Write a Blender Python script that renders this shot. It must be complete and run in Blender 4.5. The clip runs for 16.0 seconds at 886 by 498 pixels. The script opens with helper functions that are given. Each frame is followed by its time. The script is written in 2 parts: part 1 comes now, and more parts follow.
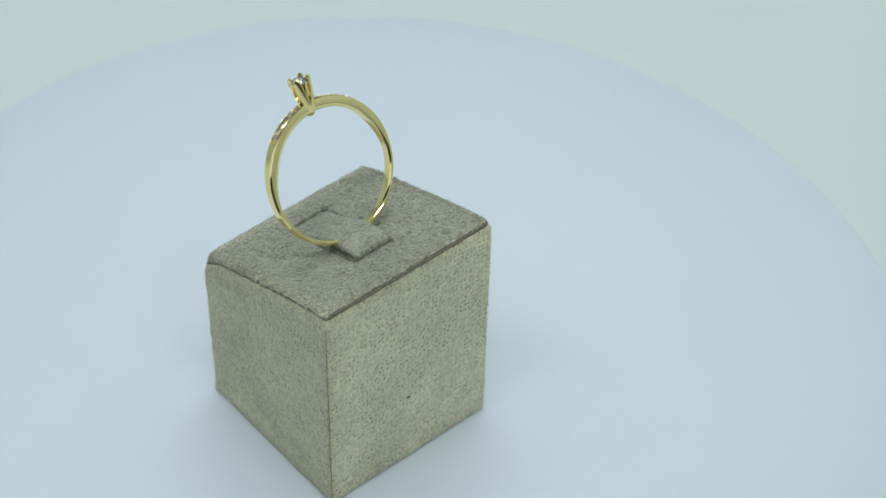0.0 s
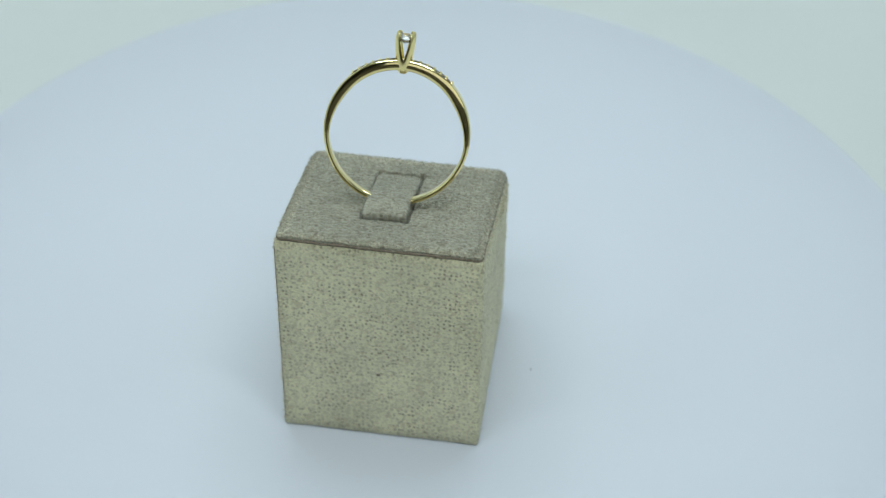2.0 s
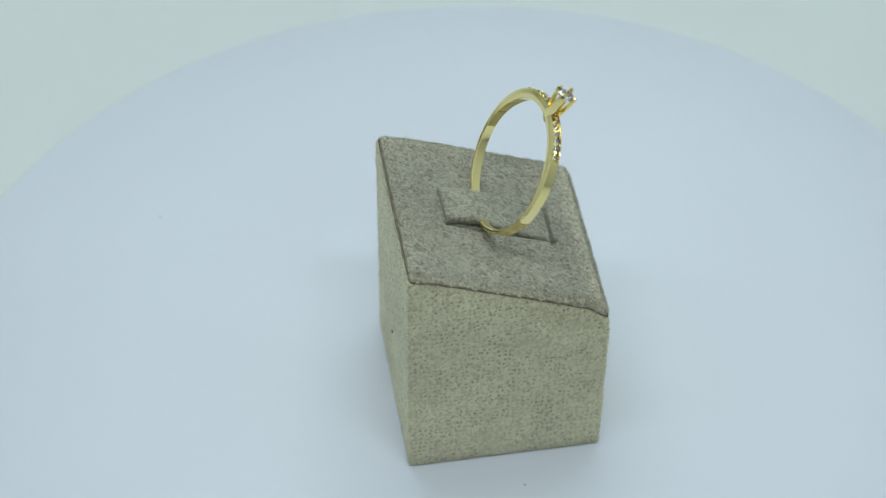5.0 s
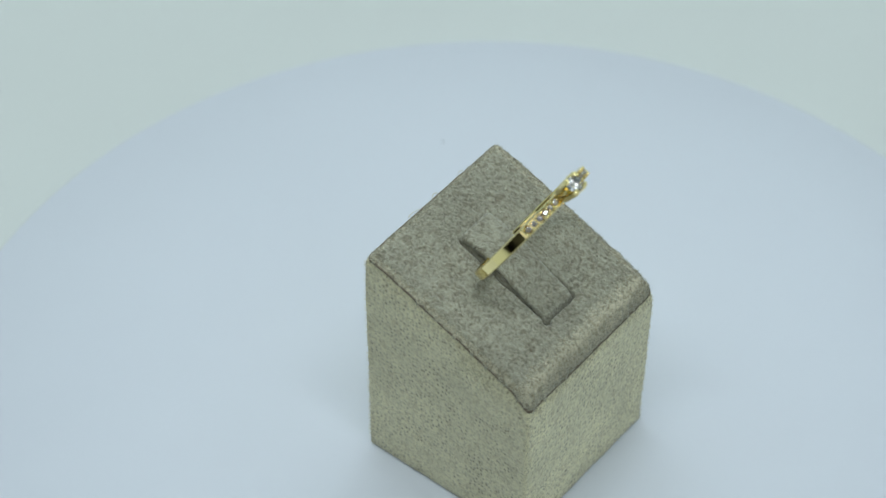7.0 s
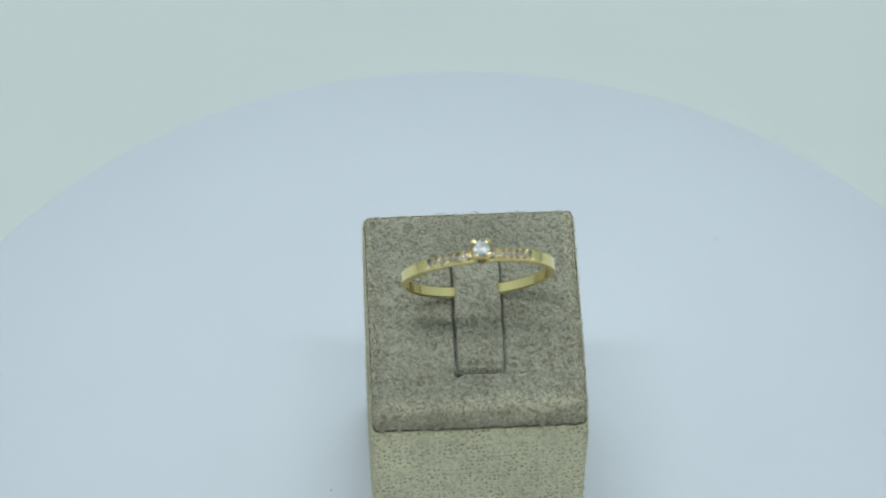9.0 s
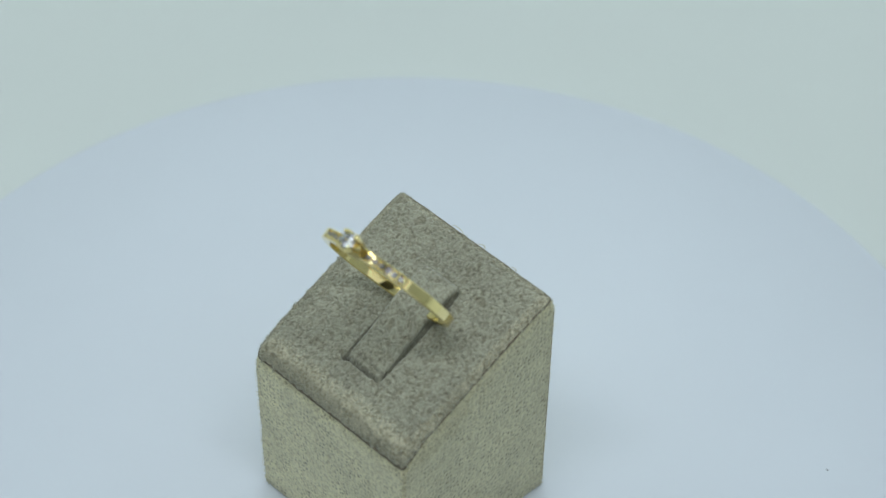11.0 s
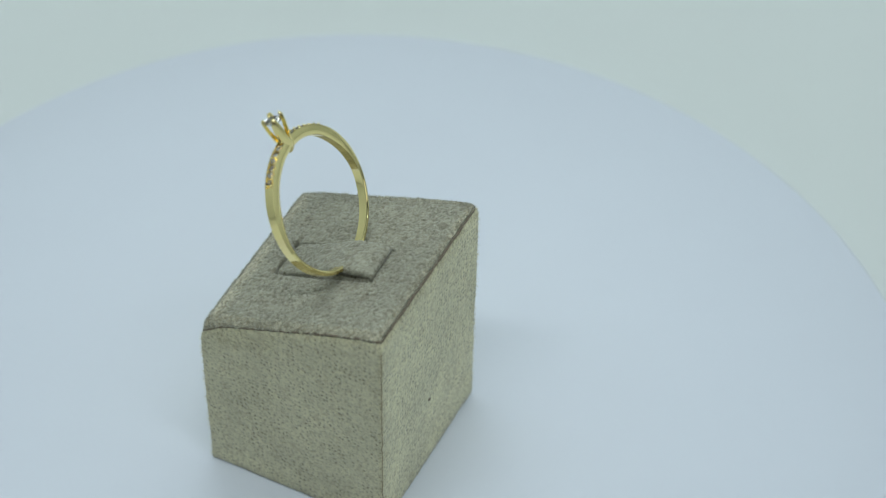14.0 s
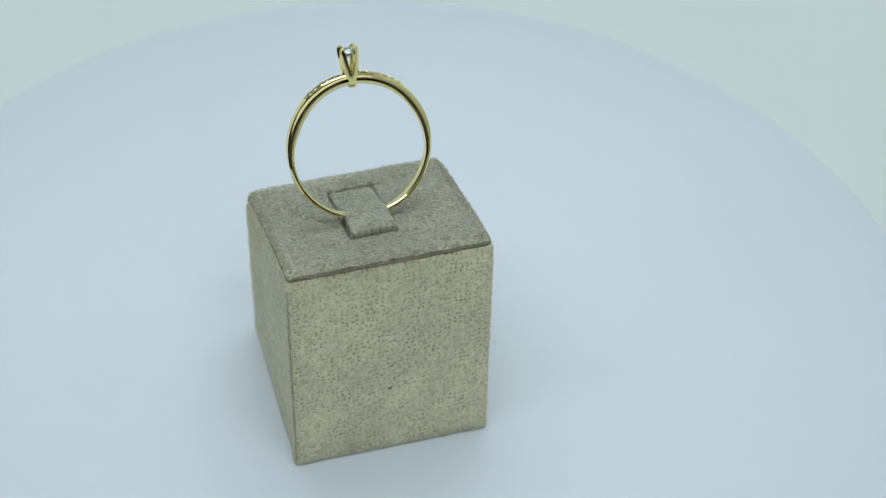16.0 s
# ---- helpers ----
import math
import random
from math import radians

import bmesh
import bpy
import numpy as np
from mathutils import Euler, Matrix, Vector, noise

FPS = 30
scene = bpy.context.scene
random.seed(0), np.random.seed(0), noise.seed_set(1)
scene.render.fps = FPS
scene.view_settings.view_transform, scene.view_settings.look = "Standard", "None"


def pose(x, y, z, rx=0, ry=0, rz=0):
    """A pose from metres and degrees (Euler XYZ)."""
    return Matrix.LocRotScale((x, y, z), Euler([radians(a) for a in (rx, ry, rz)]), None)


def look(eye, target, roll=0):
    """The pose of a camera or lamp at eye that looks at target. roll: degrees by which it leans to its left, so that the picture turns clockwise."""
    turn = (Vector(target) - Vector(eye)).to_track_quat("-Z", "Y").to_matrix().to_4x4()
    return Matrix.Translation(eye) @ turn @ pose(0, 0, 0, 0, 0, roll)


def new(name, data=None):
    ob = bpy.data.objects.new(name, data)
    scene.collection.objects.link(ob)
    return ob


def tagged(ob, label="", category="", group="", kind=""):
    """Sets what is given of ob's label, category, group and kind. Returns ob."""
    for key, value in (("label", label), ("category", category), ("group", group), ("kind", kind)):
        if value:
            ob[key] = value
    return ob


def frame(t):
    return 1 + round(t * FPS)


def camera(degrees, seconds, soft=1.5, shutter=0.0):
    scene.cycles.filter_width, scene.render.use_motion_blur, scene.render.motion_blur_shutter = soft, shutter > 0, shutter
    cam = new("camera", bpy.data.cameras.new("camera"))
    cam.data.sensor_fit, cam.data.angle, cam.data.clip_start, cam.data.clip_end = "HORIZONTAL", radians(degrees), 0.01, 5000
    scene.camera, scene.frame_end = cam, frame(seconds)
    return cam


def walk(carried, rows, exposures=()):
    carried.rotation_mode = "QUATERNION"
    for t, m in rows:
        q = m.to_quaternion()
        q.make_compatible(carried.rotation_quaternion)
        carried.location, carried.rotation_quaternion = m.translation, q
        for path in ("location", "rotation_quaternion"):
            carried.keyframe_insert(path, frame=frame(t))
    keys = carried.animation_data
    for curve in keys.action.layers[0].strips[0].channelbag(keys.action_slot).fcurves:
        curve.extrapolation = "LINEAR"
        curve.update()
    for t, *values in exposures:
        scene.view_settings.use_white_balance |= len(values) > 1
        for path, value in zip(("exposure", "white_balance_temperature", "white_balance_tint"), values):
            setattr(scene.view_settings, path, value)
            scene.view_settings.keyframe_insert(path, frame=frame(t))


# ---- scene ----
# The camera stands still and looks down at a turning display plate.
cam = camera(19.77, 16.0, soft=1.2)
EYE = Vector((0.0, -0.21987, 0.26445))
PITCH, PAN, ROLL = radians(46.396), radians(0.555), 0.712
AIM = EYE + 0.34 * Vector((math.sin(PAN) * math.cos(PITCH), math.cos(PAN) * math.cos(PITCH), -math.sin(PITCH)))
# The camera's own exposure drifts a little as the block turns.
walk(cam, [(0.0, look(EYE, AIM, ROLL)), (16.0, look(EYE, AIM, ROLL))],
     [(0.0, 0.11), (2.0, 0.11), (3.0, 0.06), (4.0, 0.07), (6.5, 0.06), (7.5, 0.03), (9.0, 0.06), (11.5, -0.02), (13.0, -0.04), (14.0, -0.01), (14.5, 0.10), (16.0, 0.11)])
cam.data.dof.use_dof = True
cam.data.dof.focus_distance = 0.322
cam.data.dof.aperture_fstop = 22.0


# ---- light ----
world = bpy.data.worlds.new("world")
scene.world = world
world.use_nodes = True
world.node_tree.nodes["Background"].inputs["Color"].default_value = (0.80, 0.92, 1.0, 1)
world.node_tree.nodes["Background"].inputs["Strength"].default_value = 0.04


def area_lamp(name, eye, target, width, height, power, colour):
    data = bpy.data.lights.new(name, "AREA")
    data.shape, data.size, data.size_y = "RECTANGLE", width, height
    data.energy, data.color = power, colour
    ob = new(name, data)
    ob.matrix_world = look(eye, target)
    return ob


# A bar of diodes along the tent's upper front edge, and two unseen fill lamps, above and in front.
area_lamp("bar_light", (-0.02, -0.15, 0.54), (-0.01, 0.0, 0.0), 0.42, 0.030, 0.94, (0.905, 1.0, 1.05))
area_lamp("top_fill", (0.0, 0.20, 0.585), (0, 0.20, 0), 0.46, 0.26, 0.90, (0.89, 1.0, 1.06))
area_lamp("front_fill", (0.12, -0.47, 0.43), (0, 0.02, 0.0), 0.56, 0.26, 0.31, (0.905, 1.0, 1.05))


# ---- materials ----
def material(name):
    m = bpy.data.materials.new(name)
    m.use_nodes = True
    nt = m.node_tree
    return m, nt, nt.nodes["Principled BSDF"]


def node(nt, kind, **values):
    n = nt.nodes.new(kind)
    for key, value in values.items():
        n.inputs[key].default_value = value
    return n


def ramp(nt, source, stops):
    n = nt.nodes.new("ShaderNodeValToRGB")
    while len(n.color_ramp.elements) < len(stops):
        n.color_ramp.elements.new(0.5)
    for e, (at, colour) in zip(n.color_ramp.elements, stops):
        e.position, e.color = at, (*colour, 1)
    nt.links.new(source, n.inputs["Fac"])
    return n


def mix(nt, kind, fac, a, b):
    n = nt.nodes.new("ShaderNodeMix")
    n.data_type, n.blend_type = "RGBA", kind
    for socket, value in ((n.inputs[0], fac), (n.inputs[6], a), (n.inputs[7], b)):
        if hasattr(value, "default_value"):
            nt.links.new(value, socket)
        elif isinstance(value, tuple):
            socket.default_value = (*value, 1)
        else:
            socket.default_value = value
    return n.outputs[2]


def suede(name, base, spread, pits_depth, fuzz, cells, loose, curls, low_wall_light=1.0, high_wall_light=1.0, seam_wall_light=1.0):
    """Microsuede: a short nap over a knitted ground whose dark pits stand in loose rows, and brushed patches."""
    m, nt, bsdf = material(name)
    at = nt.nodes.new("ShaderNodeTexCoord").outputs["Object"]
    broad = node(nt, "ShaderNodeTexNoise", Scale=75.0, Detail=2.0, Roughness=0.5)
    patches = node(nt, "ShaderNodeTexNoise", Scale=260.0, Detail=3.0, Roughness=0.6)
    grain = node(nt, "ShaderNodeTexNoise", Scale=2400.0, Detail=2.0, Roughness=0.6)
    swirl = node(nt, "ShaderNodeTexNoise", Scale=curls, Detail=1.5, Roughness=0.5, Distortion=1.3)
    stray = node(nt, "ShaderNodeTexNoise", Scale=1300.0, Detail=1.0)
    worn = node(nt, "ShaderNodeTexNoise", Scale=420.0, Detail=2.0, Roughness=0.6)
    for n in (broad, patches, grain, swirl, stray, worn):
        nt.links.new(at, n.inputs["Vector"])
    pits = node(nt, "ShaderNodeTexVoronoi", Scale=cells, Randomness=loose)
    pits.voronoi_dimensions = "2D"
    rows = nt.nodes.new("ShaderNodeMapping")
    rows.inputs["Scale"].default_value = (1.0, 0.86, 1.0)
    nt.links.new(nt.nodes.new("ShaderNodeUVMap").outputs[0], rows.inputs["Vector"])
    shift = nt.nodes.new("ShaderNodeVectorMath")
    shift.operation = "MULTIPLY_ADD"
    nt.links.new(stray.outputs["Color"], shift.inputs[0])
    shift.inputs[1].default_value = (0.55 / cells, 0.55 / cells, 0.0)
    nt.links.new(rows.outputs[0], shift.inputs[2])
    nt.links.new(shift.outputs[0], pits.inputs["Vector"])

    def grey(v):
        return (v, v * 0.995, v * 0.985)

    def brown(v):
        return (v, v * 0.96, v * 0.90)
    low, high = tuple(c * (1 - spread) for c in base), tuple(c * (1 + spread) for c in base)
    tone = ramp(nt, patches.outputs["Fac"], [(0.30, low), (0.52, base), (0.75, high)]).outputs[0]
    brushed = ramp(nt, broad.outputs["Fac"], [(0.36, grey(1 - spread)), (0.50, grey(1.0)), (0.64, grey(1 + spread))]).outputs[0]
    fleck = ramp(nt, grain.outputs["Fac"], [(0.30, grey(1 - 0.3 * fuzz)), (0.50, grey(1.0)), (0.70, grey(1 + 0.25 * fuzz))]).outputs[0]
    curl = ramp(nt, swirl.outputs["Fac"], [(0.36, brown(1 - 0.65 * fuzz)), (0.47, grey(1.0)), (0.64, grey(1 + 0.55 * fuzz))]).outputs[0]
    pit = ramp(nt, pits.outputs["Distance"], [(0.09, brown(1 - pits_depth)), (0.20, brown(1 - 0.6 * pits_depth)), (0.36, grey(1.0))]).outputs[0]
    both = mix(nt, "MULTIPLY", 1.0, mix(nt, "MULTIPLY", 1.0, mix(nt, "MULTIPLY", 1.0, tone, brushed), fleck), curl)
    bare = ramp(nt, worn.outputs["Fac"], [(0.34, (0.15, 0.15, 0.15)), (0.62, (1.0, 1.0, 1.0))]).outputs[0]
    each = ramp(nt, pits.outputs["Color"], [(0.05, (0.15, 0.15, 0.15)), (0.60, (1.0, 1.0, 1.0))]).outputs[0]
    bare = mix(nt, "MULTIPLY", 1.0, bare, each)
    # light on each wall put into the colour: palest on the low wall, dullest on the wall of the upright seam
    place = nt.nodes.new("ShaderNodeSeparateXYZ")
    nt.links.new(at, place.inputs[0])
    for axis, stops in (("Y", [(-0.0129, high_wall_light), (-0.0125, 1.0), (0.0125, 1.0), (0.0129, low_wall_light)]), ("X", [(-0.0135, seam_wall_light), (-0.0130, 1.0), (0.0, 1.0)])):
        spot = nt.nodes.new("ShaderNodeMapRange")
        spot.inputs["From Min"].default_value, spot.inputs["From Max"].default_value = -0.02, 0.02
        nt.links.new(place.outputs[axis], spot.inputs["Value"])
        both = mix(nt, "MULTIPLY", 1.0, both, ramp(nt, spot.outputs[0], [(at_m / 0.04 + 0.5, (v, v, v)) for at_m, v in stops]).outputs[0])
    nt.links.new(mix(nt, "MULTIPLY", bare, both, pit), bsdf.inputs["Base Color"])
    bsdf.inputs["Roughness"].default_value = 0.95
    bsdf.inputs["Specular IOR Level"].default_value = 0.12
    bsdf.inputs["Sheen Weight"].default_value = 0.30
    bsdf.inputs["Sheen Roughness"].default_value = 0.6
    bump = node(nt, "ShaderNodeBump", Strength=1.0, Distance=0.00045)
    rough = mix(nt, "MIX", 0.7, grain.outputs["Fac"], swirl.outputs["Fac"])
    nt.links.new(mix(nt, "MIX", 0.25, rough, pits.outputs["Distance"]), bump.inputs["Height"])
    nt.links.new(bump.outputs[0], bsdf.inputs["Normal"])
    return m


def fibre(name, base):
    """Loose hairs of the nap, some paler and some darker than the cloth."""
    m, nt, bsdf = material(name)
    each = nt.nodes.new("ShaderNodeNewGeometry").outputs["Random Per Island"]
    tones = [(0.0, tuple(c * 0.75 for c in base)), (0.4, base), (1.0, tuple(min(c * 1.25, 0.8) for c in base))]
    nt.links.new(ramp(nt, each, tones).outputs[0], bsdf.inputs["Base Color"])
    bsdf.inputs["Roughness"].default_value = 0.9
    bsdf.inputs["Specular IOR Level"].default_value = 0.1
    return m


def mottled(name, base, spread, scale, rough, relief):
    """A plain, nearly even surface with slight clouding and a fine grain."""
    m, nt, bsdf = material(name)
    at = nt.nodes.new("ShaderNodeTexCoord").outputs["Object"]
    clouds = node(nt, "ShaderNodeTexNoise", Scale=scale, Detail=4.0, Roughness=0.5)
    grain = node(nt, "ShaderNodeTexNoise", Scale=scale * 60, Detail=2.0)
    for n in (clouds, grain):
        nt.links.new(at, n.inputs["Vector"])
    low = tuple(c * (1 - spread) for c in base)
    high = tuple(min(c * (1 + spread), 0.95) for c in base)
    nt.links.new(ramp(nt, clouds.outputs["Fac"], [(0.3, low), (0.7, high)]).outputs[0], bsdf.inputs["Base Color"])
    bsdf.inputs["Roughness"].default_value = rough
    bsdf.inputs["Specular IOR Level"].default_value = 0.3
    bump = node(nt, "ShaderNodeBump", Strength=relief, Distance=0.0001)
    nt.links.new(grain.outputs["Fac"], bump.inputs["Height"])
    nt.links.new(bump.outputs[0], bsdf.inputs["Normal"])
    return m


def polished_gold(name, base, rough):
    m, nt, bsdf = material(name)
    at = nt.nodes.new("ShaderNodeTexCoord").outputs["Object"]
    waves = node(nt, "ShaderNodeTexNoise", Scale=420.0, Detail=2.0)
    scuffs = node(nt, "ShaderNodeTexNoise", Scale=2600.0, Detail=3.0)
    for n in (waves, scuffs):
        nt.links.new(at, n.inputs["Vector"])
    bsdf.inputs["Base Color"].default_value = (*base, 1)
    bsdf.inputs["Metallic"].default_value = 1.0
    low, high = rough * 0.7, rough * 1.4
    nt.links.new(ramp(nt, scuffs.outputs["Fac"], [(0.3, (low, low, low)), (0.7, (high, high, high))]).outputs[0], bsdf.inputs["Roughness"])
    bump = node(nt, "ShaderNodeBump", Strength=0.12, Distance=0.0002)
    nt.links.new(waves.outputs["Fac"], bump.inputs["Height"])
    nt.links.new(bump.outputs[0], bsdf.inputs["Normal"])
    return m


def clear_stone(name, tint, ior):
    m, nt, bsdf = material(name)
    bsdf.inputs["Base Color"].default_value = (*tint, 1)
    bsdf.inputs["Roughness"].default_value = 0.0
    bsdf.inputs["IOR"].default_value = ior
    bsdf.inputs["Transmission Weight"].default_value = 1.0
    return m


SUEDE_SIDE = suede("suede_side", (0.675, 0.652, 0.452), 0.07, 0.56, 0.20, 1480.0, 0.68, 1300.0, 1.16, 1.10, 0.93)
# Same cloth as the sides, its weaker light put into a darker colour.
SUEDE_TOP_SHADED = suede("suede_top_shaded", (0.342, 0.340, 0.270), 0.09, 0.38, 0.34, 1400.0, 0.95, 1150.0)
# Light on the pad's rim, put into a paler colour of the cloth.
SUEDE_LIT_RIM = suede("suede_lit_rim", (0.49, 0.467, 0.352), 0.10, 0.40, 0.36, 1400.0, 0.95, 1150.0)
FIBRE_SIDE = fibre("suede_fibre_side", (0.56, 0.525, 0.37))
# Hairs of the top, darkened along with its cloth for shade.
FIBRE_TOP_SHADED = fibre("suede_fibre_top_shaded", (0.41, 0.402, 0.318))
PLATE_WHITE = mottled("cool_white_plate", (0.702, 0.740, 0.806), 0.015, 18.0, 0.55, 0.10)
TENT_WHITE = mottled("cream_white_fabric", (0.675, 0.712, 0.692), 0.02, 6.0, 0.9, 0.2)
DIM_PAINT = mottled("dim_grey_paint", (0.34, 0.31, 0.27), 0.06, 3.0, 0.85, 0.3)
DUST = mottled("dark_dust", (0.20, 0.21, 0.22), 0.2, 900.0, 0.9, 0.3)
SEAM = mottled("dark_seam", (0.22, 0.18, 0.13), 0.3, 1500.0, 0.95, 0.5)
SIDE_SEAM = mottled("brown_seam", (0.40, 0.33, 0.22), 0.3, 1500.0, 0.95, 0.5)
GOLD = polished_gold("yellow_gold", (0.97, 0.82, 0.39), 0.08)
STONE = clear_stone("clear_stone", (1, 1, 1), 2.42)
# Dark surroundings mirrored in the small stones are put into this warm tint.
PAVE_STONE = clear_stone("darkened_clear_stone", (0.66, 0.60, 0.50), 2.3)


# ---- mesh helpers ----
def part(name, bm, mat, parent=None, label="", smooth=True):
    me = bpy.data.meshes.new(name)
    bmesh.ops.recalc_face_normals(bm, faces=bm.faces)
    for f in bm.faces:
        f.smooth = smooth
    bm.to_mesh(me)
    bm.free()
    me.materials.append(mat)
    ob = new(name, me)
    if parent:
        ob.parent = parent
    if label:
        ob["label"] = label
    return ob


def lay_cloth(ob, flat):
    """Cloth coordinates in metres: along and up the walls, or across a flat top."""
    me = ob.data
    uv = me.uv_layers.new(name="cloth")
    for p in me.polygons:
        for i in p.loop_indices:
            c = me.vertices[me.loops[i].vertex_index].co
            if flat:
                # round the rim the cloth runs on downwards
                fall = max((seam_z(c.y / MM) + pad_rise(c.y / MM)) * MM - c.z, 0)
                over_x = fall if abs(c.x) > abs(c.y) and abs(c.x) > 11 * MM else 0
                over_y = fall if abs(c.y) >= abs(c.x) and abs(c.y) > 11 * MM else 0
                uv.data[i].uv = (c.x + math.copysign(over_x, c.x), c.y + math.copysign(over_y, c.y))
            else:
                uv.data[i].uv = (c.x if abs(p.normal.y) > abs(p.normal.x) else c.y + 0.1, c.z)


def rounded_square(half, radius, steps=6):
    """Outline of a square with rounded corners, anticlockwise, with points along its sides too."""
    out = []
    side = 2 * (half - radius)
    for k in range(4):
        a0 = k * math.pi / 2
        cx = (half - radius) * (1 if k in (0, 3) else -1)
        cy = (half - radius) * (1 if k in (0, 1) else -1)
        for i in range(steps + 1):
            a = a0 + i * math.pi / 2 / steps
            out.append((cx + radius * math.cos(a), cy + radius * math.sin(a)))
        x, y = out[-1]
        ux, uy = math.cos(a0 + math.pi), math.sin(a0 + math.pi)
        for i in range(1, 24):
            out.append((x + ux * side * i / 24, y + uy * side * i / 24))
    return out


def loft(bm, loops, close_last=True, close_first=True):
    rings = [[bm.verts.new(v) for v in loop] for loop in loops]
    for a, b in zip(rings, rings[1:]):
        n = len(a)
        for i in range(n):
            bm.faces.new((a[i], a[(i + 1) % n], b[(i + 1) % n], b[i]))
    if close_first:
        bm.faces.new(rings[0][::-1])
    if close_last:
        bm.faces.new(rings[-1])
    return rings


def lathe(bm, profile, steps=96):
    loops = [[(r * math.cos(2 * math.pi * i / steps), r * math.sin(2 * math.pi * i / steps), z) for i in range(steps)] for r, z in profile]
    loft(bm, loops)


# ---- the light tent round the table ----
def build_tent():
    # Floor and back wall are one sheet that sweeps up behind the plate.
    bm = bmesh.new()
    line = [(-0.90, -0.0018), (-0.30, -0.0018), (0.10, -0.0018), (0.24, -0.0018)]
    line += [(0.24 + 0.10 * math.sin(a), 0.0982 - 0.10 * math.cos(a)) for a in (radians(9 * k) for k in range(1, 11))]
    line += [(0.34, 0.30), (0.34, 0.60)]
    under = [(y + 0.003 * (z > 0.05), z - 0.003 * (z <= 0.05)) for y, z in line]
    section = line + under[::-1]
    loft(bm, [[(x, y, z) for y, z in section] for x in (-0.36, -0.12, 0.12, 0.36)])
    tagged(part("backdrop", bm, TENT_WHITE), "plain cream-white sweep behind and under the plate", "backdrop", kind="structure")
    for name, x0, x1, y0, y1, z0, z1 in (("wall_west", -0.372, -0.362, -0.25, 0.342, -0.007, 0.60), ("wall_east", 0.362, 0.372, -0.598, 0.342, -0.007, 0.60),
                                         ("ceiling", -0.372, 0.372, -0.30, 0.36, 0.602, 0.61)):
        bm = bmesh.new()
        bmesh.ops.create_cube(bm, size=1)
        for v in bm.verts:
            v.co = ((x0 + x1) / 2 + v.co.x * (x1 - x0), (y0 + y1) / 2 + v.co.y * (y1 - y0), (z0 + z1) / 2 + v.co.z * (z1 - z0))
        tagged(part(name, bm, TENT_WHITE, smooth=False), "plain cream-white panel of the light tent", "tent panel", kind="structure")


# ---- plain dim walls that close the place round the tent ----
def build_room():
    # The low panel before the opening is added, unseen, for the ring to reflect.
    for name, x0, x1, y0, y1, z0, z1 in (("floor", -1.6, 1.6, -1.9, 1.3, -0.06, -0.0055), ("front_reflector", -0.45, 0.45, -0.93, -0.91, -0.0054, 0.42), ("wall_north", -1.6, 1.6, 1.3, 1.4, -0.06, 2.2), ("wall_south", -1.6, 1.6, -2.0, -1.9, -0.06, 2.2),
                                         ("outer_wall_west", -1.7, -1.6, -2.0, 1.4, -0.06, 2.2), ("outer_wall_east", 1.6, 1.7, -2.0, 1.4, -0.06, 2.2), ("room_ceiling", -1.7, 1.7, -2.0, 1.4, 2.2, 2.3)):
        bm = bmesh.new()
        bmesh.ops.create_cube(bm, size=1)
        for v in bm.verts:
            v.co = ((x0 + x1) / 2 + v.co.x * (x1 - x0), (y0 + y1) / 2 + v.co.y * (y1 - y0), (z0 + z1) / 2 + v.co.z * (z1 - z0))
        tagged(part(name, bm, DIM_PAINT, smooth=False), "plain dim grey painted surface round the tent, out of view", "wall", kind="structure")


# ---- the turntable plate ----
PLATE_AT = (-0.00570, 0.00885)
PLATE_R = 0.0790


def build_plate():
    plate = new("display_plate")
    tagged(plate, "round cool-white plate turning under the ring stand", "plate")
    bm = bmesh.new()
    r = PLATE_R
    lathe(bm, [(0.0005, -0.0017), (r - 0.0004, -0.0017), (r, -0.0013), (r, -0.0005), (r - 0.0005, 0.0), (0.04, 0.0), (0.0005, 0.0)], 160)
    part("disc", bm, PLATE_WHITE, plate)
    rnd = random.Random(4)
    for x, y, s in SPECKS:
        bm = bmesh.new()
        bmesh.ops.create_icosphere(bm, subdivisions=1, radius=s)
        for v in bm.verts:
            v.co = (v.co.x * rnd.uniform(0.7, 1.4), v.co.y * rnd.uniform(0.7, 1.2), v.co.z * 0.4)
            v.co += Vector((x - PLATE_AT[0], y - PLATE_AT[1], s * 0.3))
        part("dust_speck", bm, DUST, plate, "tiny dark speck of dust")
    return plate


SPECKS = [(-0.0415, -0.0347, 0.00015), (0.0122, 0.0121, 0.00013)]


# ---- the ring stand: a suede-covered block with a sloping top ----
STAND_AT, STAND_YAW = (-0.00585, 0.00910), 3.86
MM = 0.001
HIGH = 30.0          # height of the slope's middle, mm
SLOPE = 0.406        # fall per mm towards the low side
STRAP_X = -0.65      # middle line of the strap, mm


def seam_z(y):
    return HIGH - SLOPE * y


def rim_up(x, y):
    """How far the walls reach above the seam's plane, mm: most along the sloping sides, least on the low side."""
    side = min(max((abs(x) - abs(y)) / 3.0, 0), 1)
    level = 0.6 if y < 0 else 0.6 - 0.45 * min(max((y - 8.5) / 4.0, 0), 1)
    return level + (1.35 - 0.35 * min(max(-y / 12.5, 0), 1) ** 2 - level) * side


def pad_rise(y):
    """How far the pad's face stands above the seam, mm; it is fuller towards the low side."""
    return 2.05 + 0.6 * max(y, 0) / 12.5 - 0.35 * min(max(-y / 12.5, 0), 1) ** 2


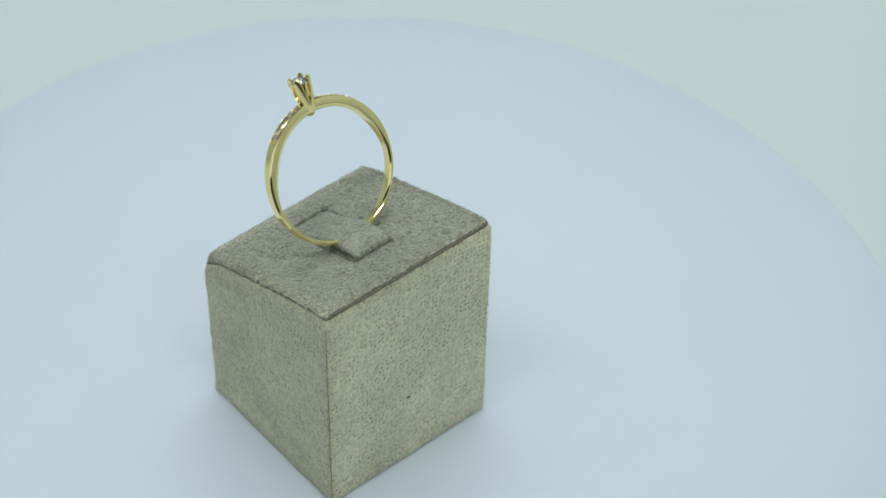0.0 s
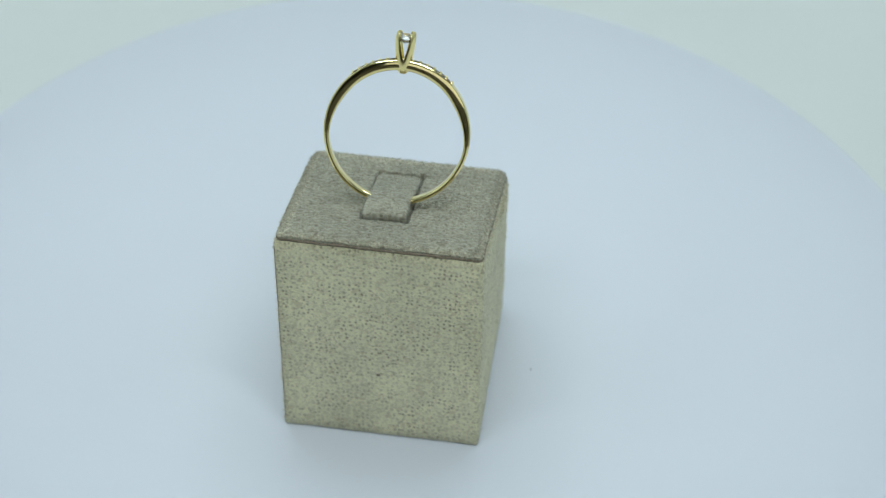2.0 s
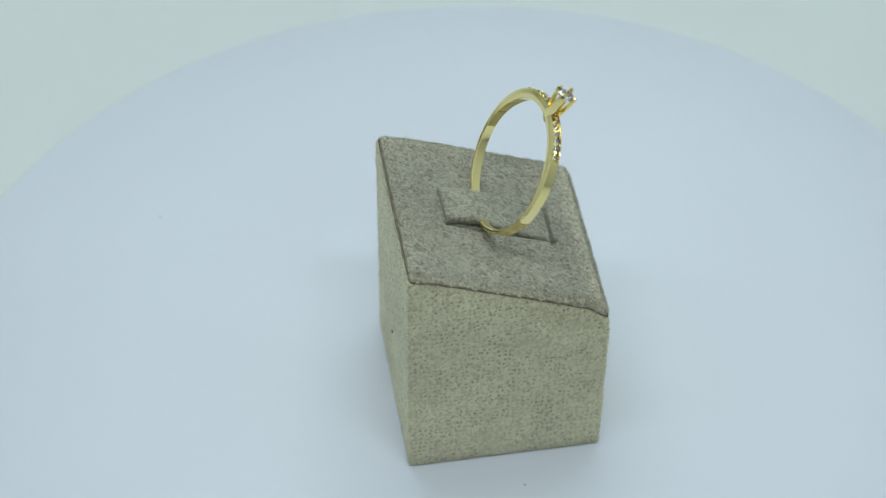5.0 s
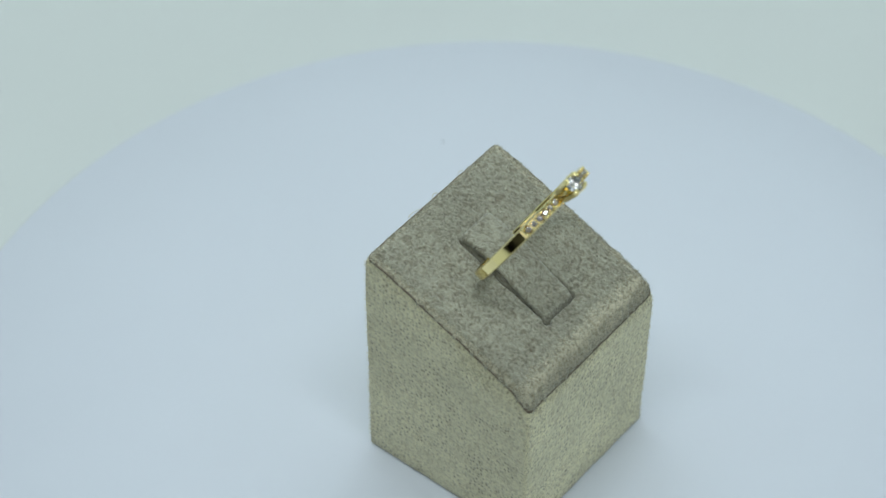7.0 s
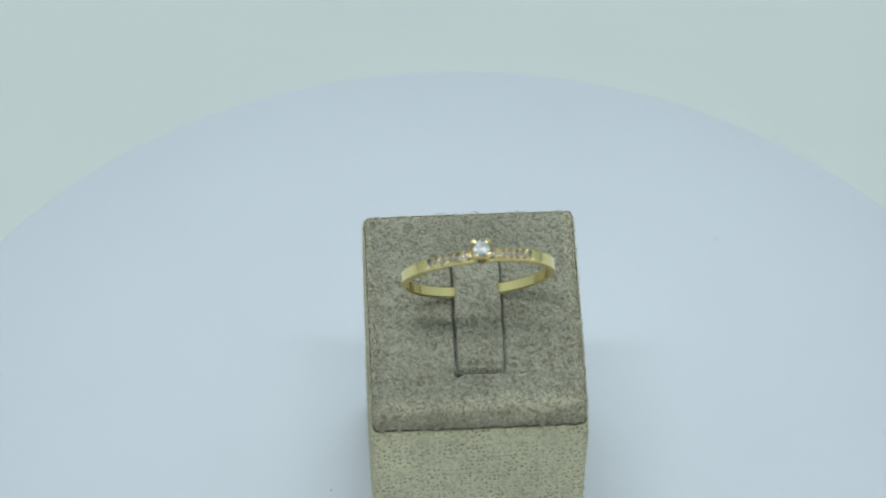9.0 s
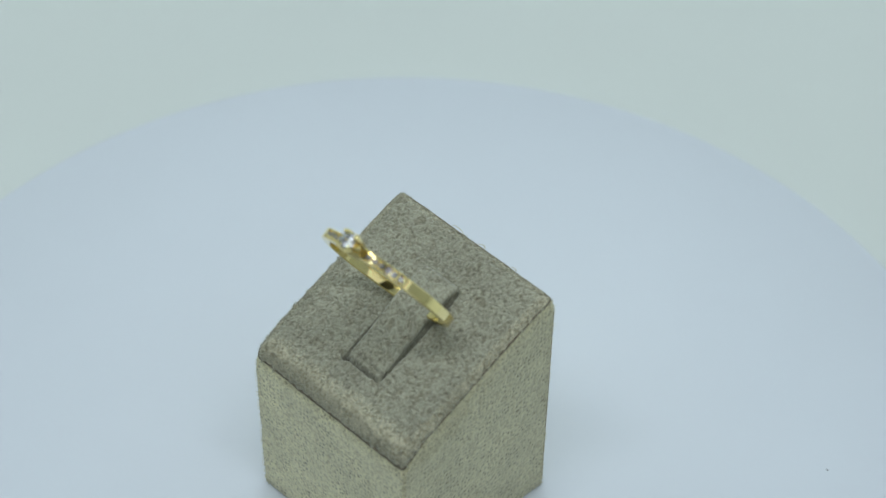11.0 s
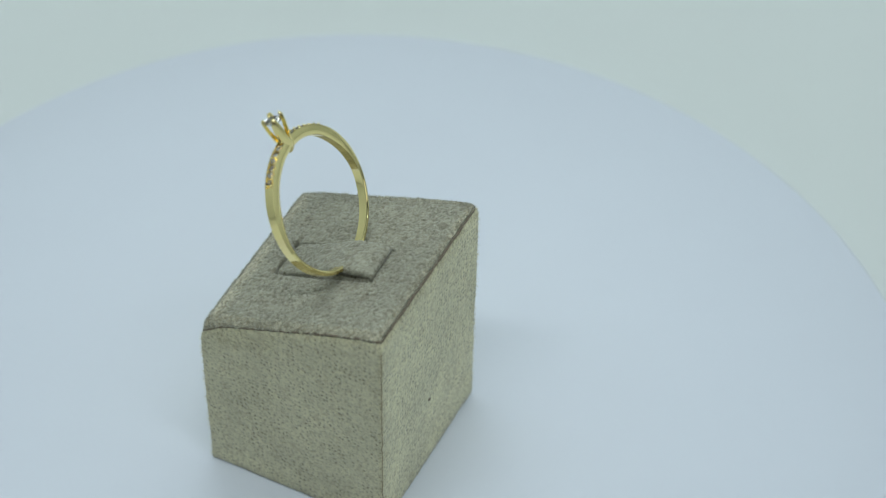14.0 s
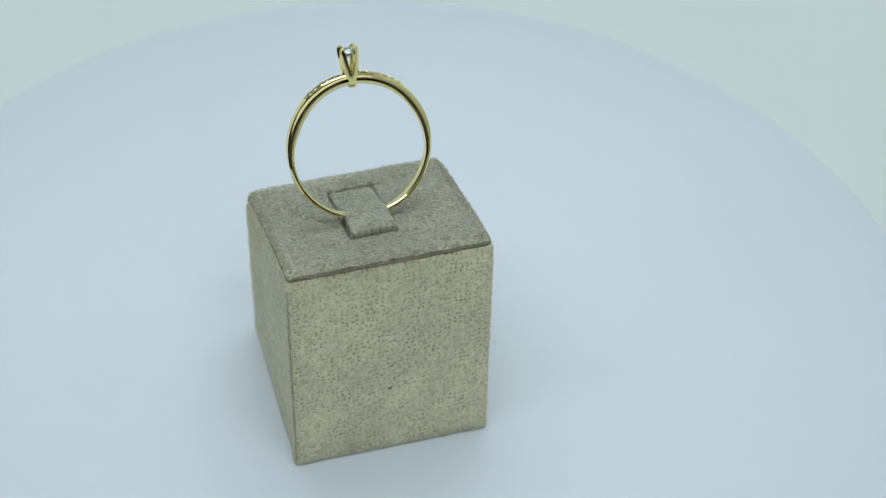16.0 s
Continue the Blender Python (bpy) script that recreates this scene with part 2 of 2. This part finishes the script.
def strap_lift(y):
    """Height of the strap's face over the pad's face, mm."""
    return float(np.interp(y, (-6.4, -5.0, -3.0, -1.8, -0.6, 1.5, 4.0, 6.4, 7.25), (1.15, 1.40, 1.65, 1.75, 1.60, 1.00, 0.42, 0.18, -0.55)))


def add_fibres(bm, places, rnd, low, high, width):
    """Short single hairs, each one thin triangle, standing on the given places along their normals."""
    for p, n in places:
        lean = Vector((rnd.gauss(0, 0.75), rnd.gauss(0, 0.75), rnd.gauss(0, 0.75)))
        way = (n + lean * 0.8).normalized()
        if way.dot(n) < 0.15:
            continue
        side = way.cross(Vector((rnd.gauss(0, 1), rnd.gauss(0, 1), rnd.gauss(0, 1)))).normalized() * width * rnd.uniform(0.6, 1.3)
        tip = p + way * rnd.uniform(low, high)
        root = p - n * 0.05 * MM
        bm.faces.new((bm.verts.new(root - side), bm.verts.new(root + side), bm.verts.new(tip)))


def build_stand():
    stand = new("ring_stand")
    tagged(stand, "beige-grey suede ring stand block with sloping top", "ring stand")
    rnd = random.Random(11)
    # Covered body: walls a little wider at the foot, turned in under the pad.
    bm = bmesh.new()
    levels = [(12.5, 0.0, 0.0), (12.85, 0.35, 0.0)]
    levels += [(12.85 + 0.22 * k / 20, 0.35, k / 20) for k in range(1, 20)]
    levels += [(13.05, -1.00, 1.0), (12.98, -0.55, 1.0), (12.87, -0.20, 1.0), (12.68, 0.03, 1.0), (12.42, 0.05, 1.0), (12.3, -0.4, 1.0), (12.1, -1.2, 1.0)]
    loops = []
    for half, up, share in levels:
        loop = []
        for x, y in rounded_square(half, 0.5):
            wob = 0.07 * noise.noise((x * 0.35, y * 0.35, share * 7)) + 0.07 * noise.noise((x * 1.7, y * 1.7, share * 28))
            z = up + share * (seam_z(y) + rim_up(x, y)) if share in (0.0, 1.0) else 0.35 + share * (seam_z(y) - 1.1)
            loop.append(((x * 1.019 - 0.25) * MM * (1 + wob / 12), y * MM * (1 + wob / 12), z * MM))
        loops.append(loop)
    loft(bm, loops)
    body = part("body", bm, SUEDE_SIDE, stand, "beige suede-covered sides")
    # Sloping pad: a relief sheet with rounded rim and the slits of the strap pressed into it.
    bm = bmesh.new()
    n, half = 260, 12.82
    verts = []
    for j in range(n + 1):
        row = []
        for i in range(n + 1):
            u, v = 2 * i / n - 1, 2 * j / n - 1
            u, v = math.sin(u * math.pi / 2) * 0.35 + u * 0.65, math.sin(v * math.pi / 2) * 0.35 + v * 0.65
            x, y = u * half, v * half
            m = max(abs(x), abs(y))
            cx, cy = max(abs(x) - (half - 0.8), 0), max(abs(y) - (half - 0.8), 0)
            if cx > 0 and cy > 0:
                k = max(cx, cy) / math.hypot(cx, cy)
                x = math.copysign(half - 0.8 + cx * k, x)
                y = math.copysign(half - 0.8 + cy * k, y)
            low_side = max(y, 0) / 12.5
            edge = min(max((half - m) / (1.55 + 0.2 * low_side + 0.9 * min(max(-y / 12.5, 0), 1) ** 2), 0), 1)
            z = pad_rise(y) - (pad_rise(y) - 0.15 - rim_up(x, y)) * (1 - math.sqrt(max(1 - (1 - edge) ** 2, 0)))
            z += 0.12 * noise.noise((x * 0.25, y * 0.25, 3.0)) * edge + 0.05 * noise.noise((x * 1.6, y * 1.6, 9.0)) * edge
            z += (0.13 * noise.noise((x * 2.6, y * 2.6, 2.0)) + 0.10 * noise.noise((x * 5.5, y * 5.5, 8.0))) * (0.4 + 0.6 * edge)
            ragged = (1 - edge) * 0.30
            x += ragged * noise.noise((x * 1.4, y * 1.4, 31.0))
            y += ragged * noise.noise((x * 1.4, y * 1.4, 47.0))
            y = max(y, -12.6 + 0.18 * noise.noise((x * 1.4, 8.0, 3.0)))
            along = -6.6 < y < 7.4
            for sx, deep in ((STRAP_X + 0.22 - 2.88, 1.5), (STRAP_X + 0.22 + 2.88, 1.9)):
                if along:
                    cut = deep * (0.75 + 0.5 * noise.noise((sx, y * 0.5, 12.0)))
                    z -= cut * math.exp(-((x - sx - 0.12 * noise.noise((sx, y * 0.8, 6.0))) / 0.17) ** 2)
            if abs(x - STRAP_X - 0.22) < 2.9:
                z -= 1.3 * math.exp(-((y - 7.45 - 0.15 * noise.noise((x * 0.8, 3.0, 1.0))) / 0.20) ** 2)
            z -= 3.0 * math.exp(-((x - STRAP_X - 0.22 - 2.80) ** 2 + (y - 7.4) ** 2) / 0.16)
            row.append(bm.verts.new(((x * 1.017 - 0.22) * MM, y * MM, (seam_z(y) + z) * MM)))
        verts.append(row)
    for j in range(n):
        for i in range(n):
            bm.faces.new((verts[j][i], verts[j][i + 1], verts[j + 1][i + 1], verts[j + 1][i]))
    rim = [e for e in bm.edges if e.is_boundary]
    low = bmesh.ops.extrude_edge_only(bm, edges=rim)["geom"]
    for v in (g for g in low if isinstance(g, bmesh.types.BMVert)):
        v.co = (v.co.x * 0.955, v.co.y * 0.955, v.co.z - 0.7 * MM)
    pad = part("top_pad", bm, SUEDE_TOP_SHADED, stand, "suede sloping top, darkened grey-brown for shade")
    # Light caught by the low edge and the other rims, put into paler cloth.
    pad.data.materials.append(SUEDE_LIT_RIM)
    for p in pad.data.polygons:
        y = p.center.y / MM
        chance = max((y - 9.9 + 0.8 * noise.noise((p.center.x / MM * 0.5, 2.0, 2.0))) / 2.0, 0.75 * min(max((abs(p.center.x) / MM - 11.8) / 0.6, 0), 1), 0.6 * min(max((-y - 11.7) / 0.6, 0), 1))
        p.material_index = int(rnd.random() < chance)
    # Strap cut out of the pad, lifted over the ring's shank.
    bm = bmesh.new()
    loops = []
    for k in range(61):
        y = 7.2 - 13.6 * k / 60
        top = seam_z(y) + pad_rise(y) + strap_lift(y)
        w, th = 2.80, 0.95
        if k > 56:
            f = (k - 56) / 4
            top -= 0.35 * f ** 2.5
            th += 0.15 * f
        if k == 0:
            th *= 0.8
        sec = [(-w, -th), (-w - 0.02, -th * 0.5), (-w + 0.05, -0.16), (-w + 0.25, -0.02)]
        sec += [(-w + 0.25 + (2 * w - 0.5) * i / 8, 0.05 * math.sin(math.pi * i / 8)) for i in range(1, 8)]
        sec += [(w - 0.25, -0.02), (w - 0.05, -0.16), (w + 0.02, -th * 0.5), (w, -th)]
        loop = []
        for x, dz in sec:
            rough = 0.06 * noise.noise((x * 1.5, y * 1.5, 21.0))
            loop.append(((x + STRAP_X) * MM, (y + 0.15 * noise.noise((x * 0.6, 5.0, 1.0)) * (k == 60)) * MM, (top + dz + rough) * MM))
        loops.append(loop)
    loft(bm, loops)
    strap = part("strap", bm, SUEDE_TOP_SHADED, stand, "narrow suede strap over the ring")
    for piece, flat in ((body, False), (pad, True), (strap, True)):
        lay_cloth(piece, flat)
    # Stitched seam all round under the pad.
    bm = bmesh.new()
    path = rounded_square(12.78, 0.6)
    loops = []
    for x, y in path:
        z = seam_z(y) + rim_up(x, y)
        out = Vector((x, y, 0)).normalized() * (0.16 + 0.14 * noise.noise((x * 1.3, y * 1.3, 14.0)) - 0.06 * (abs(x) > 12.3))
        wob = 0.20 * noise.noise((x * 0.9, y * 0.9, 4.0)) + 0.10 * noise.noise((x * 3.1, y * 3.1, 4.0)) + 0.10
        c = Vector((x * 1.017 - 0.22, y, z + wob))
        loops.append([(c + out * math.cos(a) + Vector((0, 0, 0.19)) * math.sin(a)) * MM for a in (2 * math.pi * i / 6 for i in range(6))])
    loops.append(loops[0])
    loft(bm, loops, False, False)
    bmesh.ops.remove_doubles(bm, verts=bm.verts, dist=1e-7)
    part("seam", bm, SEAM, stand, "dark thread seam under the top")
    # Upright seam where the cloth meets at one corner of the high side.
    bm = bmesh.new()
    pts = []
    for k in range(60):
        z = 0.4 + 34.0 * k / 59
        half = 12.85 + 0.22 * k / 60
        jag = 0.11 * noise.noise((z * 0.9, 2.0, 7.0)) + 0.06 * noise.noise((z * 3.0, 4.0, 7.0))
        pts.append(Vector((-(half * 1.019 + 0.25) + 0.14 + jag, -half + 0.10 - jag, z)) * MM)
    tube(bm, pts, [(0.055 + 0.05 * noise.noise((k * 0.7, 1.0, 1.0))) * MM for k in range(60)], 6)
    part("side_seam", bm, SIDE_SEAM, stand, "frayed brown upright seam")
    # Pale threads frayed out of the seam on the high side.
    for x0, way, length in ((-1.6, 0.5, 1.9), (-0.4, -0.7, 1.5), (2.1, 0.9, 2.3), (-6.8, 0.6, 1.3)):
        bm = bmesh.new()
        y0 = -12.9
        pts = [Vector((x0 + length * way * f, y0 - 0.12 - 0.30 * math.sin(2.6 * f), seam_z(y0) + rim_up(x0, y0) + 0.10 + length * 0.10 * math.sin(2.2 * f) * (0.5 - way * 0.3))) * MM for f in (k / 8 for k in range(9))]
        tube(bm, pts, [0.035 * MM] * 9, 5)
        part("loose_thread", bm, FIBRE_SIDE, stand, "pale frayed thread")
    # Nap.
    for name, source, mat, count, longest in (("side_nap", body, FIBRE_SIDE, 40000, 0.50), ("top_nap", pad, FIBRE_TOP_SHADED, 34000, 0.48), ("strap_nap", strap, FIBRE_TOP_SHADED, 4500, 0.42)):
        me = source.data
        areas = np.array([p.area for p in me.polygons])
        mids = np.array([tuple(p.center) for p in me.polygons]) / MM
        ax, ay = np.abs(mids[:, 0] + 0.25), np.abs(mids[:, 1])
        rim = np.maximum(ax, ay) > 12.0 if source is pad else (np.minimum(ax, ay) > 12.3) | (mids[:, 2] > seam_z(mids[:, 1]) - 0.9)
        areas = areas * np.where(rim, 4.0 if source is pad else 10.0, 1.0)
        chances = areas / areas.sum()
        rng = np.random.default_rng(5)
        places = []
        for i in rng.choice(len(areas), size=count, p=chances):
            p = me.polygons[int(i)]
            vs = [me.vertices[v].co for v in p.vertices]
            if len(vs) > 4:
                continue
            a, b = rnd.random(), rnd.random()
            spot = vs[0].lerp(vs[1], a).lerp(vs[3].lerp(vs[2], a), b)
            places.append((spot, p.normal.copy()))
        bm = bmesh.new()
        add_fibres(bm, places, rnd, 0.12 * MM, longest * MM, 0.032 * MM)
        me2 = bpy.data.meshes.new(name)
        bm.to_mesh(me2)
        bm.free()
        me2.materials.append(mat)
        nap = new(name, me2)
        nap.parent = source
        tagged(nap, "fine short suede nap", kind="stuff")
    # A dark fleck caught in the cloth of the high side.
    bm = bmesh.new()
    bmesh.ops.create_icosphere(bm, subdivisions=1, radius=0.28 * MM)
    for v in bm.verts:
        v.co = Vector((-0.5 * MM, -13.0 * MM, 12.4 * MM)) + Vector((v.co.x * 1.2, v.co.y * 0.5, v.co.z * 0.7))
    part("lint_fleck", bm, SEAM, stand, "small dark fleck in the cloth")
    return stand


# ---- the ring ----
RING_C = (-0.33, 2.62, 41.62)     # centre in the stand's space, mm
RING_R, RING_LEAN, RING_AZ, RING_SPIN = 9.45, 29.4, 3.3, 2.6


def brilliant(bm, radius, at, turn=0.0):
    """A round brilliant: table, crown, girdle, pavilion; its table faces up the local z."""
    def circle(r, z, n, off):
        return [bm.verts.new(at @ Vector((r * math.cos(2 * math.pi * (i + off) / n + turn), r * math.sin(2 * math.pi * (i + off) / n + turn), z))) for i in range(n)]
    table = circle(0.56 * radius, 0.32 * radius, 8, 0)
    star = circle(0.80 * radius, 0.18 * radius, 8, 0.5)
    girdle = circle(radius, 0.02 * radius, 16, 0)
    under = circle(radius, -0.03 * radius, 16, 0)
    culet = bm.verts.new(at @ Vector((0, 0, -0.84 * radius)))
    mid = circle(0.45 * radius, -0.52 * radius, 8, 0)
    bm.faces.new(table)
    for i in range(8):
        j = (i + 1) % 8
        bm.faces.new((table[i], star[i], table[j]))
        bm.faces.new((table[j], star[i], girdle[2 * j], star[j]))
        bm.faces.new((star[i], girdle[2 * i], girdle[2 * i + 1]))
        bm.faces.new((star[i], girdle[2 * i + 1], girdle[2 * j]))
        bm.faces.new((mid[i], under[2 * i], under[2 * i + 1]))
        bm.faces.new((mid[i], under[2 * i + 1], mid[j]))
        bm.faces.new((mid[j], under[2 * i + 1], under[2 * j]))
        bm.faces.new((mid[i], mid[j], culet))
    for i in range(16):
        j = (i + 1) % 16
        bm.faces.new((girdle[i], under[i], under[j], girdle[j]))


def tube(bm, points, radii, sides=8, flat=1.0, across=None):
    loops = []
    for k, p in enumerate(points):
        a, b = points[max(k - 1, 0)], points[min(k + 1, len(points) - 1)]
        way = (b - a).normalized()
        u = way.cross(across if across else Vector((0.3, 0.9, 0.1))).normalized()
        v = way.cross(u).normalized()
        loops.append([p + (u * math.cos(t) + v * math.sin(t) * flat) * radii[k] for t in (2 * math.pi * i / sides for i in range(sides))])
    loft(bm, loops)


def build_ring():
    """The ring in its own space, mm scaled to metres: it lies in the xz plane, head up, centre at the origin."""
    ring = new("ring")
    tagged(ring, "thin yellow gold ring with clear solitaire and pave shoulders", "ring")
    # Shank: flat sides, softly bevelled, thicker towards the head.
    bm = bmesh.new()
    loops = []
    steps = 180
    for k in range(steps):
        a = 2 * math.pi * k / steps
        up = 0.5 + 0.5 * math.cos(a)
        rise = min(max((up - 0.35) / 0.45, 0), 1)
        thick = 0.62 + 0.70 * rise * rise * (3 - 2 * rise)
        wide = 0.66 + 0.08 * up
        b = 0.13
        off = abs(math.atan2(math.sin(a), math.cos(a)))
        sunk = 0.60 * min(max((off - radians(5.5)) / radians(2), 0), 1) * min(max((radians(43.5) - off) / radians(5), 0), 1)
        inner, outer = RING_R - thick, RING_R
        sec = [(-wide + b, inner), (0, inner + 0.02), (wide - b, inner), (wide - 0.05, inner + b), (wide + 0.03, 0.65 * inner + 0.35 * outer), (wide + 0.03, 0.35 * inner + 0.65 * outer), (wide - 0.05, outer - b), (wide - b, outer), (wide - 0.15, outer),
               (wide - 0.20, outer - sunk), (-wide + 0.20, outer - sunk), (-wide + 0.15, outer), (-wide + b, outer), (-wide + 0.05, outer - b), (-wide - 0.03, 0.35 * inner + 0.65 * outer), (-wide - 0.03, 0.65 * inner + 0.35 * outer), (-wide + 0.05, inner + b)]
        loops.append([(r * 0.985 * math.sin(a) * MM, y * MM, r * math.cos(a) * MM) for y, r in sec])
    loops.append(loops[0])
    loft(bm, loops, False, False)
    bmesh.ops.remove_doubles(bm, verts=bm.verts, dist=1e-7)
    shank = part("shank", bm, GOLD, ring, "polished yellow gold band")
    for e in shank.data.edges:
        e.use_edge_sharp = False
    shank.data.set_sharp_from_angle(angle=radians(32))
    # Head: a tapered cup that V-shaped notches split into four prongs, pointed where it passes through the band.
    bm = bmesh.new()
    lathe(bm, [(0.10 * MM, (RING_R - 1.80) * MM), (0.36 * MM, (RING_R - 1.72) * MM), (0.62 * MM, (RING_R - 1.0) * MM), (0.70 * MM, (RING_R - 0.2) * MM), (0.55 * MM, (RING_R + 0.25) * MM), (0.10 * MM, (RING_R + 0.3) * MM)], 20)
    head = part("head", bm, GOLD, ring, "gold four-prong head")
    for k in range(4):
        mid = math.pi / 4 + k * math.pi / 2
        loops = []
        # height over the band, outer radius, wall, half the angle that the prong takes
        for h, r, wall, half in ((-1.75, 0.50, 0.25, 44.6), (-1.4, 0.76, 0.40, 44.6), (-0.6, 0.98, 0.46, 44.6), (0.1, 1.10, 0.46, 44.0), (0.5, 1.17, 0.45, 37.0), (1.0, 1.25, 0.44, 30.0),
                                 (1.7, 1.34, 0.42, 23.5), (2.4, 1.42, 0.42, 19.0), (2.9, 1.46, 0.44, 16.5), (3.2, 1.45, 0.46, 14.5), (3.42, 1.36, 0.40, 10.5), (3.5, 1.24, 0.22, 5.0)):
            w = radians(half)
            outer = [(mid + w * f, r - 0.05 * abs(f) ** 3) for f in (-1, -0.85, -0.5, 0, 0.5, 0.85, 1)]
            inner = [(mid + w * f, r - wall) for f in (0.94, 0.5, 0, -0.5, -0.94)]
            loops.append([(q * math.cos(a) * MM, q * math.sin(a) * MM, (RING_R + h) * MM) for a, q in outer + inner])
        bm = bmesh.new()
        loft(bm, loops)
        prong = part("prong", bm, GOLD, head)
        prong.data.set_sharp_from_angle(angle=radians(48))
    bm = bmesh.new()
    brilliant(bm, 1.08 * MM, Matrix.Translation((0, 0, (RING_R + 2.85) * MM)) @ Matrix.Rotation(radians(6.5), 4, "X") @ Matrix.Rotation(radians(3), 4, "Y"), 0.2)
    part("solitaire", bm, STONE, head, "clear round brilliant stone", smooth=False)
    # Six small stones and their beads on each shoulder.
    for side in (-1, 1):
        for k in range(6):
            a = side * radians(10.2 + 5.7 * k)
            m = Matrix.Rotation(a, 4, "Y") @ Matrix.Translation((0, 0, (RING_R - 0.06) * MM))
            bm = bmesh.new()
            brilliant(bm, 0.38 * MM, m @ Matrix.Rotation(radians((-7, 5, 9, -4, 7, -9)[k]), 4, "X"), 0.3 * k)
            stone = part("pave_stone", bm, PAVE_STONE, ring, "small clear pave stone", smooth=False)
            for e in (-1, 1):
                bm = bmesh.new()
                b = Matrix.Rotation(a + side * radians(2.85), 4, "Y") @ Matrix.Translation((0, e * 0.44 * MM, (RING_R - 0.02) * MM))
                bmesh.ops.create_icosphere(bm, subdivisions=2, radius=0.19 * MM, matrix=b)
                part("bead", bm, GOLD, stone)
    return ring


build_tent()
build_room()
plate = build_plate()
stand = build_stand()
ring = build_ring()


# ---- the turning ----
TURN_0, TURN_RATE = 36.62 - 0.8, -24.04


def motions():
    plate_pose = pose(PLATE_AT[0], PLATE_AT[1], 0)
    stand_pose = pose(STAND_AT[0], STAND_AT[1], 0.0, 0, 0, STAND_YAW)
    ring_pose = stand_pose @ pose(RING_C[0] * MM, RING_C[1] * MM, RING_C[2] * MM, 0, 0, RING_AZ) @ pose(0, 0, 0, -RING_LEAN) @ pose(0, 0, 0, 0, RING_SPIN)
    times = [k * 0.25 for k in range(65)]
    for thing, rest in ((plate, plate_pose), (stand, stand_pose), (ring, ring_pose)):
        walk(thing, [(t, pose(0, 0, 0, 0, 0, TURN_0 + TURN_RATE * t) @ rest) for t in times])


motions()
